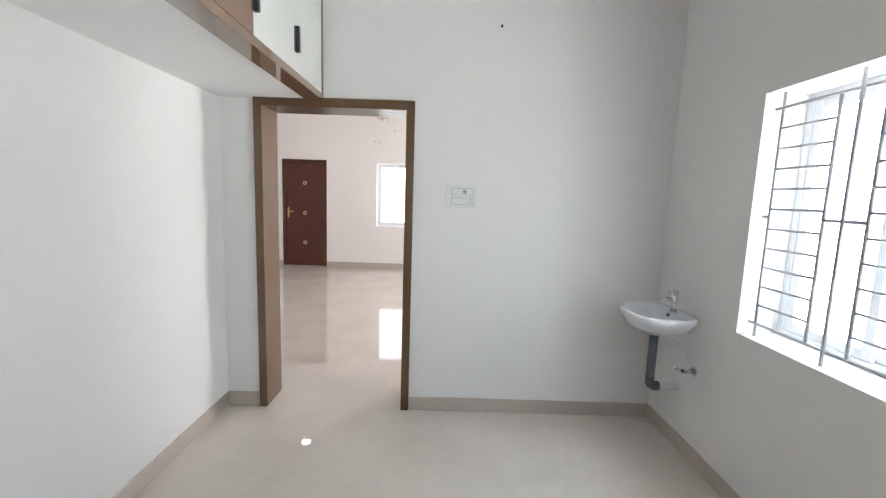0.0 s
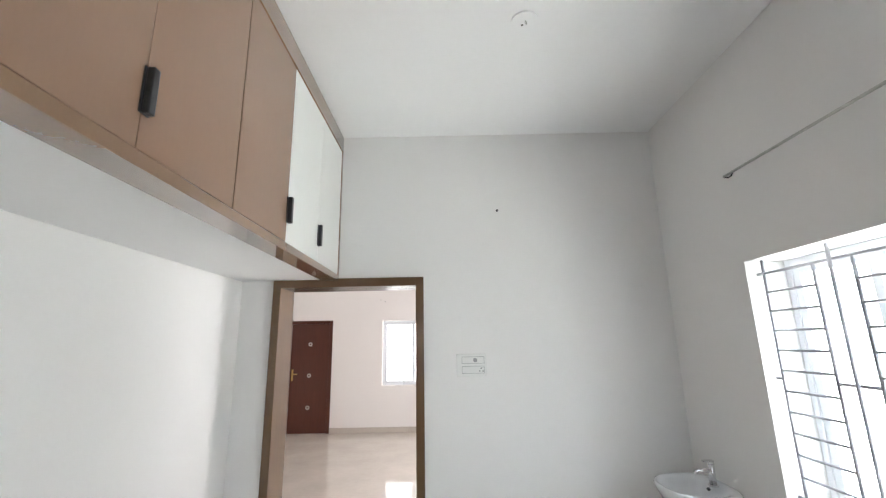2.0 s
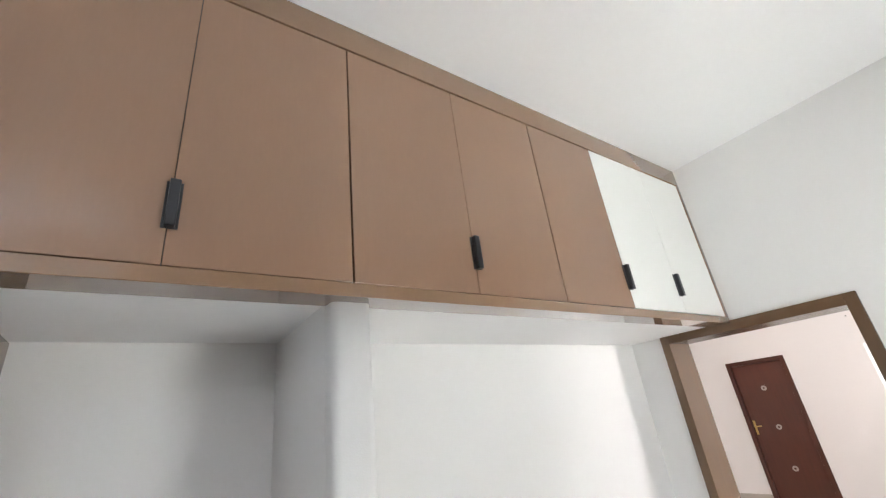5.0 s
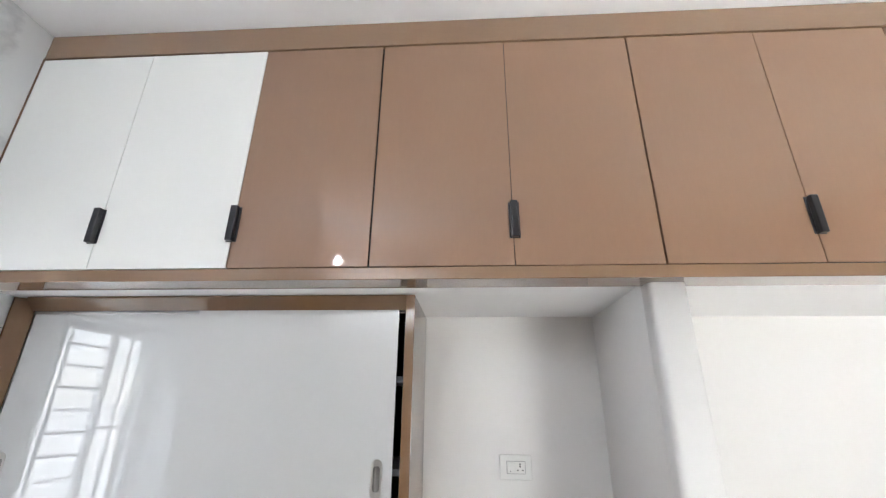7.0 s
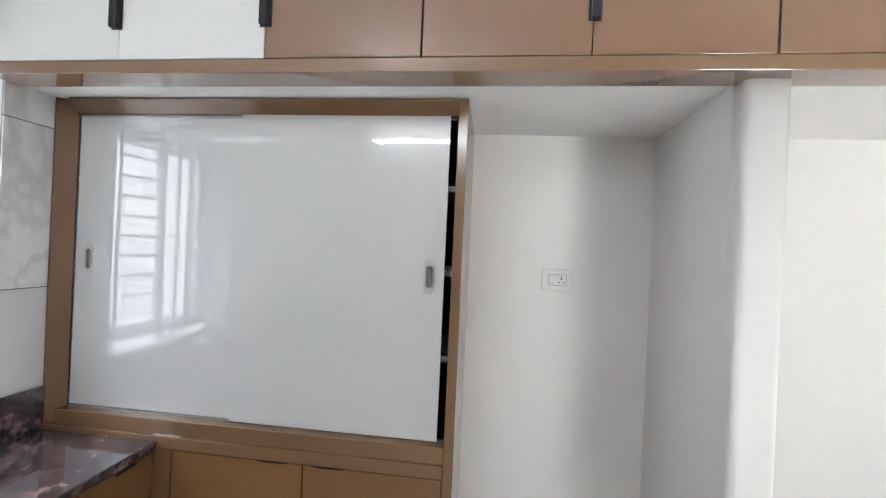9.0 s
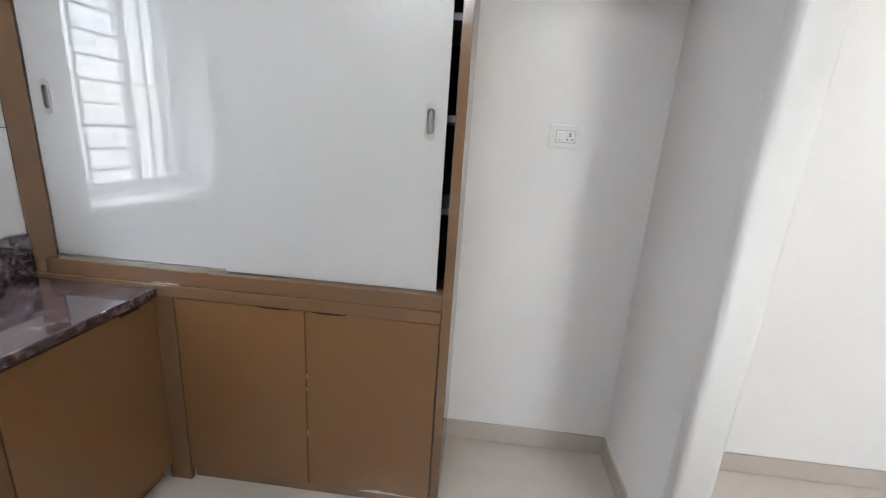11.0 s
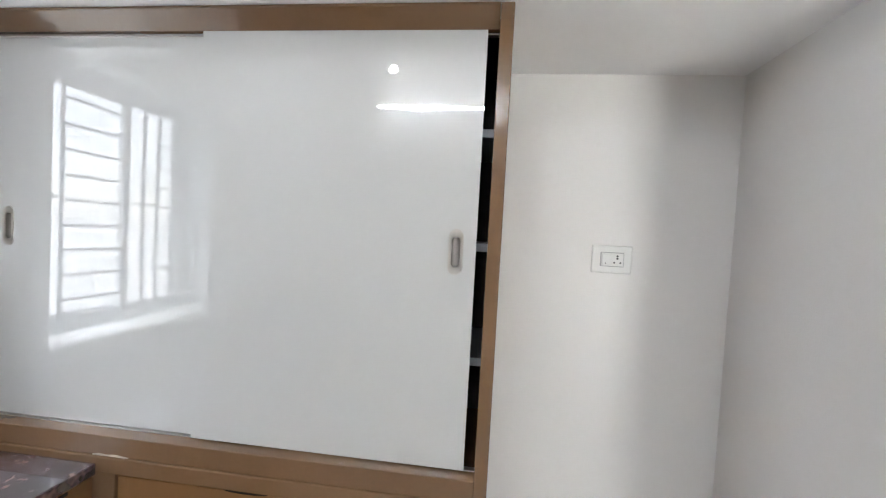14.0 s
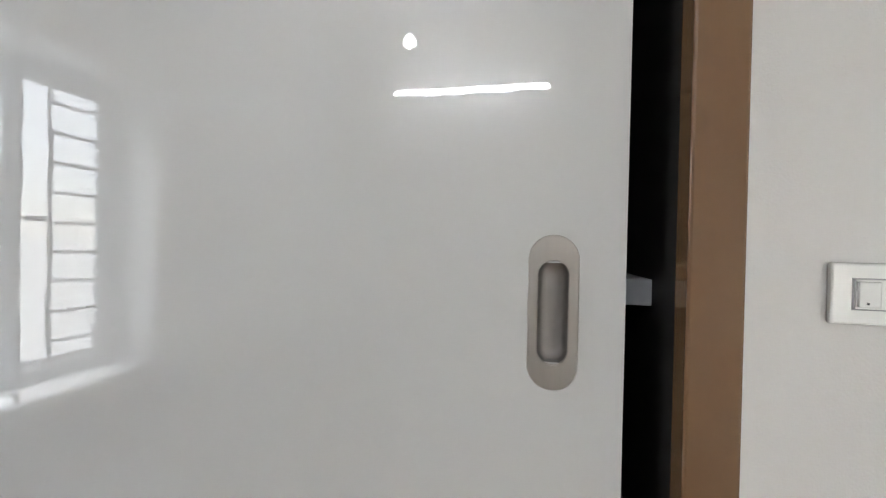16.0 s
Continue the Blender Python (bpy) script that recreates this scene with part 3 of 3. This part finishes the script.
block("plinth", TALL_FRAME, tall, (XC - 0.04, XC - 0.022, -1.42, -0.4185, 0.0, 0.055), 0.001)
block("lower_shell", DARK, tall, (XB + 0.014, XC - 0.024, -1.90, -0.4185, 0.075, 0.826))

# ---- kitchen counter ----
top = thing("worktop", (0.3, -1.75, 0.818), "polished brown granite worktop with an upstand", "worktop")
block("slab", GRANITE, top, (XC + 0.0125, XR - 0.002, YE + 0.002, -1.474, 0.826, 0.860), 0.004)
block("upstand", GRANITE, top, (XC + 0.002, XR - 0.002, YE + 0.001, YE + 0.016, 0.860, 1.020), 0.002)
# pale strip that paints in the reflection where worktop meets sill
bm = bmesh.new()
smear = [(0.0, 0.002), (0.02, 0.005), (0.045, 0.003), (0.07, 0.006), (0.10, 0.003), (0.115, 0.0015)]
rings_mesh(bm, [[Vector((x, -1.500 + u, 0.8755 + h)) for u, h in smear] + [Vector((x, -1.500 + u, 0.8748)) for u in (0.11, 0.06, 0.0)] for x in (XC - 0.001, XC + 0.0012)])
part("sealant_smear", bm, CHIP_GLINT, top, "pale smear painted for a reflection beside the cabinet sill")
base_x = [XC + 0.005, -0.405, 0.15, 0.70, 1.25, XR - 0.004]
for a, b in zip(base_x, base_x[1:]):
    unit = thing("base_cabinet", ((a + b) / 2, -1.75, 0), "brown laminate base cabinet under the granite worktop", "cabinet", "base cabinets")
    block("body", DARK, unit, (a, b - 0.002, YE + 0.03, -1.512, 0.08, 0.824))
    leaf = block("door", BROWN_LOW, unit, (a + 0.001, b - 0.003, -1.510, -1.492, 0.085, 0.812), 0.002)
    # dark strip on the door face in place of a shaded recess
    block("edge_pull", SLOT, leaf, (a + 0.07, a + 0.155, -1.494, -1.4905, 0.803, 0.8125), 0.001, "edge pull recess drawn as a dark strip for its shade")
    block("plinth", TALL_FRAME, unit, (a, b - 0.002, -1.56, -1.545, 0.0, 0.08))


# ---- wash basin in the corner ----
basin = thing("wash_basin", (1.40, 2.63, 0.70), "small white ceramic wall-hung wash basin", "wash basin")


def basin_ring(scale_x, scale_y, z, back=0.0, n=48):
    out = []
    for k in range(n):
        a = 2 * math.pi * k / n
        c, s_ = math.cos(a), math.sin(a)
        px = abs(c) ** (0.9 if c < 0 else 0.45) * (1 if c > 0 else -1)
        x = 1.43 + (0.174 if c > 0 else 0.205) * scale_x * px - back
        out.append(Vector((min(x, XR - 0.002), 2.585 + 0.225 * scale_y * abs(s_) ** 0.85 * (1 if s_ > 0 else -1), z)))
    return out


bm = bmesh.new()
rings_mesh(bm, [basin_ring(0.20, 0.16, 0.722), basin_ring(0.24, 0.19, 0.733), basin_ring(0.50, 0.44, 0.745), basin_ring(0.86, 0.82, 0.785),
                basin_ring(0.98, 0.98, 0.836), basin_ring(1.01, 1.01, 0.855), basin_ring(0.99, 0.99, 0.868), basin_ring(0.94, 0.95, 0.872),
                basin_ring(0.84, 0.86, 0.866, 0.03), basin_ring(0.72, 0.74, 0.835, 0.045), basin_ring(0.55, 0.56, 0.785, 0.04),
                basin_ring(0.25, 0.24, 0.758, 0.03), basin_ring(0.07, 0.06, 0.754, 0.02)])
part("bowl", bm, CERAMIC, basin)
bar("overflow_hole", SOCKET, basin, (1.500, 2.60, 0.838), (1.513, 2.60, 0.842), 0.009, seg=16)
bar("waste", CHROME, basin, (1.41, 2.585, 0.750), (1.41, 2.585, 0.759), 0.022, seg=20)

tap = thing("basin_tap", (1.515, 2.56, 0.872), "chrome single-lever pillar tap on the basin", "tap")
bm = cyl(bmesh.new(), (1.515, 2.56, 0.868), (1.515, 2.56, 0.878), 0.026, seg=24)
cyl(bm, (1.515, 2.56, 0.878), (1.515, 2.56, 0.985), 0.019, 0.017, 24)
part("body", bm, CHROME, tap)
part("spout", sweep(bmesh.new(), [(1.515, 2.56, 0.945), (1.48, 2.561, 0.950), (1.445, 2.563, 0.950), (1.428, 2.563, 0.944), (1.422, 2.563, 0.932)], 0.0115, 14), CHROME, tap)
bm = box(bmesh.new(), 1.468, 1.532, 2.549, 2.571, 0.994, 1.004, 0.004)
cyl(bm, (1.515, 2.56, 0.984), (1.515, 2.56, 0.997), 0.0185, 0.016, 20)
part("lever", bm, CHROME, tap)

pipe = thing("waste_pipe", (1.425, 2.585, 0.40), "grey plastic waste pipe bent to the wall", "pipe")
bar("collar", PVC_GREY, pipe, (1.425, 2.585, 0.712), (1.425, 2.585, 0.726), 0.032, seg=24)
bar("downpipe", PVC_GREY, pipe, (1.425, 2.585, 0.425), (1.425, 2.585, 0.712), 0.026, seg=24)
part("elbow", sweep(bmesh.new(), [(1.425, 2.585, 0.44), (1.425, 2.585, 0.41), (1.433, 2.585, 0.392), (1.450, 2.585, 0.382), (1.480, 2.585, 0.380)], 0.030, 20), PVC_GREY, pipe)
bar("wall_pipe", PVC_WHITE, pipe, (1.475, 2.585, 0.380), (XR, 2.585, 0.380), 0.020, "white plastic pipe stub", 20)

valve = thing("angle_valve", (XR, 2.435, 0.545), "chrome angle valve on the wall", "valve")
bar("flange", CHROME, valve, (XR - 0.008, 2.435, 0.545), (XR, 2.435, 0.545), 0.028, seg=24)
bar("body", CHROME, valve, (XR - 0.07, 2.435, 0.545), (XR - 0.008, 2.435, 0.545), 0.014, seg=16)
bar("lever", CHROME, valve, (XR - 0.125, 2.429, 0.568), (XR - 0.07, 2.435, 0.545), 0.009, seg=12)
bar("outlet_nut", PVC_WHITE, valve, (XR - 0.05, 2.435, 0.558), (XR - 0.05, 2.435, 0.600), 0.014, seg=12)
hose = thing("inlet_hose", (XR - 0.05, 2.435, 0.60), "white flexible hose from valve to basin", "hose")
part("tube", sweep(bmesh.new(), [(XR - 0.05, 2.435, 0.600), (XR - 0.052, 2.435, 0.64), (XR - 0.065, 2.445, 0.685), (XR - 0.10, 2.475, 0.722), (XR - 0.135, 2.51, 0.738),
                                 (XR - 0.155, 2.53, 0.745), (XR - 0.160, 2.535, 0.765)], 0.0075, 12), PVC_WHITE, hose)


# ---- switches ----
sb = thing("switch_board", (0.187, YF, 1.53), "white two-row switch and socket plate on the wall", "switch")
block("plate", PLASTIC, sb, (0.097, 0.297, YF - 0.012, YF - 0.001, 1.458, 1.604), 0.004)
for z0, z1 in ((1.540, 1.586), (1.476, 1.524)):
    row = block("module_row", PLASTIC2, sb, (0.132, 0.284, YF - 0.0128, YF - 0.0112, z0, z1))
    block("face", PLASTIC, row, (0.1345, 0.2815, YF - 0.0155, YF - 0.0126, z0 + 0.0025, z1 - 0.0025), 0.001)
block("rocker", PLASTIC, sb, (0.140, 0.172, YF - 0.019, YF - 0.0156, 1.546, 1.580), 0.002)
bar("regulator_knob", PLASTIC2, sb, (0.222, YF - 0.0156, 1.563), (0.222, YF - 0.026, 1.563), 0.014, seg=20)
for dx, dz in ((0, 0.010), (-0.011, -0.009), (0.011, -0.009)):
    bar("socket_hole", SOCKET, sb, (0.262 + dx, YF - 0.0155, 1.500 + dz), (0.262 + dx, YF - 0.0164, 1.500 + dz), 0.0042, seg=10)

sp = thing("switch_socket", (XB, 0.004, 1.498), "white switch and socket plate on the recess wall", "switch")
block("plate", PLASTIC, sp, (XB + 0.001, XB + 0.012, -0.062, 0.071, 1.451, 1.546), 0.004)
ins = block("module_row", PLASTIC2, sp, (XB + 0.0115, XB + 0.0128, -0.034, 0.044, 1.474, 1.523))
block("face", PLASTIC, ins, (XB + 0.0126, XB + 0.0155, -0.032, 0.042, 1.476, 1.521), 0.001)
block("rocker", PLASTIC, sp, (XB + 0.0156, XB + 0.020, -0.030, 0.000, 1.479, 1.518), 0.002)
for dy, dz, r in ((0.0215, 0.013, 0.0036), (0.0215, 0.0045, 0.0036), (0.012, -0.010, 0.003), (0.032, -0.010, 0.003)):
    bar("socket_hole", SOCKET, sp, (XB + 0.0155, dy, 1.498 + dz), (XB + 0.0163, dy, 1.498 + dz), r, seg=10)
bar("pilot_dot", SOCKET, sp, (XB + 0.0200, -0.018, 1.485), (XB + 0.0205, -0.018, 1.485), 0.002, seg=8)

# ---- lamps ----
lamp = thing("tube_light", (XR, -0.946, 2.64), "lit white tube light on the wall", "tube light")
block("batten", PLASTIC, lamp, (XR - 0.030, XR - 0.001, -1.50, -0.39, 2.63, 2.665), 0.003)
bar("tube", TUBE, lamp, (XR - 0.048, -1.48, 2.648), (XR - 0.048, -0.41, 2.648), 0.014, "lit tube", 16)
for y in (-1.50, -0.41):
    block("end_cap", PLASTIC, lamp, (XR - 0.064, XR - 0.030, y, y + 0.02, 2.632, 2.664), 0.004)
bl = thing("wall_bulb", (XR, -1.47, 2.92), "lit white bulb on a short wall arm", "lamp")
block("base", PLASTIC, bl, (XR - 0.022, XR - 0.001, -1.525, -1.415, 2.865, 2.975), 0.006, "square white back plate")
bar("arm", PLASTIC, bl, (XR - 0.18, -1.355, 2.90), (XR - 0.020, -1.47, 2.92), 0.014, seg=14)
bar("holder", PLASTIC, bl, (XR - 0.222, -1.327, 2.897), (XR - 0.172, -1.361, 2.901), 0.024, seg=20)
bm = bmesh.new()
bmesh.ops.create_uvsphere(bm, u_segments=20, v_segments=12, radius=0.029, matrix=Matrix.Translation((XR - 0.266, -1.297, 2.893)))
cyl(bm, (XR - 0.218, -1.330, 2.897), (XR - 0.254, -1.307, 2.894), 0.020, 0.027, 20)
for f in bm.faces:
    f.smooth = True
part("bulb", bm, BULB, bl, "lit frosted bulb")

rose = thing("ceiling_rose", (0.448, 1.742, ZC), "round white ceiling fan plate with hanging hook", "ceiling rose")
bar("plate", CEIL, rose, (0.448, 1.742, ZC - 0.010), (0.448, 1.742, ZC), 0.066, seg=40)
bar("hook_hole", SOCKET, rose, (0.440, 1.760, ZC - 0.0112), (0.440, 1.760, ZC - 0.0098), 0.006, seg=12)
part("hook", sweep(bmesh.new(), [(0.455, 1.75, ZC - 0.009), (0.458, 1.74, ZC - 0.022), (0.455, 1.728, ZC - 0.026), (0.448, 1.722, ZC - 0.018)], 0.003, 8), ROD, rose)

nail = thing("wall_plug", (0.42, YF, 2.62), "small black wall plug in the bare wall", "wall plug")
bar("plug", SOCKET, nail, (0.421, YF, 2.62), (0.421, YF - 0.012, 2.62), 0.008, seg=12)

rod = thing("curtain_rod", (1.554, 1.45, 2.52), "thin grey curtain rod above the window", "curtain rod")
bar("rod", ROD, rod, (1.550, 1.02, 2.520), (1.550, 2.10, 2.530), 0.0065, seg=12)
for y in (2.10, 1.02):
    part("hook", sweep(bmesh.new(), [(XR, y, 2.565), (XR - 0.012, y, 2.535), (XR - 0.03, y, 2.524), (1.549, y, 2.527)], 0.004, 8), SOCKET, rod, "dark bent hook")

# ---- hall ----
door = thing("door_1", (-2.735, YH + 0.05, 0), "closed dark red-brown varnished wooden door", "door", "", "structure")
fr = 0.065
block("frame_post", WOOD, door, (-3.184, -3.184 + fr, YH - 0.012, YH + 0.11, 0, 2.17), 0.004)
block("frame_post", WOOD, door, (-2.286 - fr, -2.286, YH - 0.012, YH + 0.11, 0, 2.17), 0.004)
block("frame_head", WOOD, door, (-3.184 + fr, -2.286 - fr, YH - 0.012, YH + 0.11, 2.17 - fr, 2.17), 0.004)
leaf = block("leaf", WOOD, door, (-3.184 + fr + 0.003, -2.286 - fr - 0.003, YH + 0.012, YH + 0.05, 0.006, 2.17 - fr - 0.003), 0.003)
for z in (1.70, 1.09, 0.48):
    orn = bar("ornament", STEEL, leaf, (-2.735, YH + 0.012, z), (-2.735, YH + 0.004, z), 0.040, "round steel stud", 20)
    bar("centre", WOOD, orn, (-2.735, YH + 0.005, z), (-2.735, YH + 0.001, z), 0.016, "dark boss in the stud", 14)
block("lock_plate", GOLD, leaf, (-3.090, -3.055, YH + 0.004, YH + 0.012, 0.99, 1.21), 0.003)
bar("lever_handle", GOLD, leaf, (-3.075, YH - 0.03, 1.12), (-2.965, YH - 0.03, 1.12), 0.010, "brass lever handle", 12)
bar("spindle", GOLD, leaf, (-3.075, YH - 0.03, 1.12), (-3.075, YH + 0.006, 1.12), 0.010, "", 12)
setting("wall_hall_outside", box(bmesh.new(), -3.184, -2.286, YH + 0.12, YH + 0.23, 0, 2.17), HALL_WALL, "wall closing the door recess", "wall")

pl = thing("ceiling_panel_light", (-2.38, 7.47, ZC), "small lit square ceiling panel light", "ceiling light")
block("frame", PLASTIC, pl, (-2.445, -2.315, 7.405, 7.535, ZC - 0.018, ZC - 0.001), 0.003)
block("diffuser", PANEL, pl, (-2.437, -2.323, 7.413, 7.527, ZC - 0.020, ZC - 0.0185), 0, "lit diffuser")

wires = thing("wall_wires", (-1.18, YH, 3.0), "loose yellow-brown wire ends on the hall wall", "wires")
for k, (x, z, w, h) in enumerate(((-1.27, 3.02, 0.05, 0.02), (-1.21, 3.05, 0.03, -0.05), (-1.17, 3.01, 0.06, 0.035), (-1.12, 3.04, -0.045, -0.03), (-1.08, 3.06, 0.02, -0.07))):
    turns = [(x + w * (0.3 * i + 0.55 * math.sin(1.9 * i + k)), YH - 0.012 * min(i, 3) - 0.004 * k, z + h * (0.35 * i) - 0.018 * math.cos(2.1 * i + 1.3 * k)) for i in range(6)]
    part("wire", sweep(bmesh.new(), [(x, YH, z)] + turns, 0.005, 6), WIRE, wires)
for x, z in ((-1.31, 2.57), (-1.22, 2.54), (-0.92, 2.78)):
    nl = thing("wall_plug", (x, YH, z), "small dark wall plug in the hall wall", "wall plug")
    bar("plug", SOCKET, nl, (x, YH, z), (x, YH - 0.01, z), 0.009, seg=10)

# ---- marble-look tiles on the end wall ----
rows = [(1.020, 1.398), (1.398, 2.005), (2.005, 2.610), (2.610, ZC)]
cols = [(XB, -0.21), (-0.21, 0.99), (0.99, XR)]
J = 0.0017
part("grout", pierced(bmesh.new(), "y", YE - 0.0099, YE - 0.005, (XB + 0.001, XR - 0.001), 1.021, ZC - 0.001, [WIN_E]), GROUT, wall_end, "dark grey tile joints")
for z0, z1 in rows:
    for x0, x1 in cols:
        a, b, lo, hi = x0 + J, x1 - J, z0 + J, z1 - J
        hole = (max(a, WIN_E[0]), min(b, WIN_E[1]), max(lo, WIN_E[2]), min(hi, WIN_E[3]))
        holes = [hole] if hole[0] < hole[1] and hole[2] < hole[3] else []
        part("tile", pierced(bmesh.new(), "y", YE - 0.01, YE, (a, b), lo, hi, holes), TILE, wall_end)
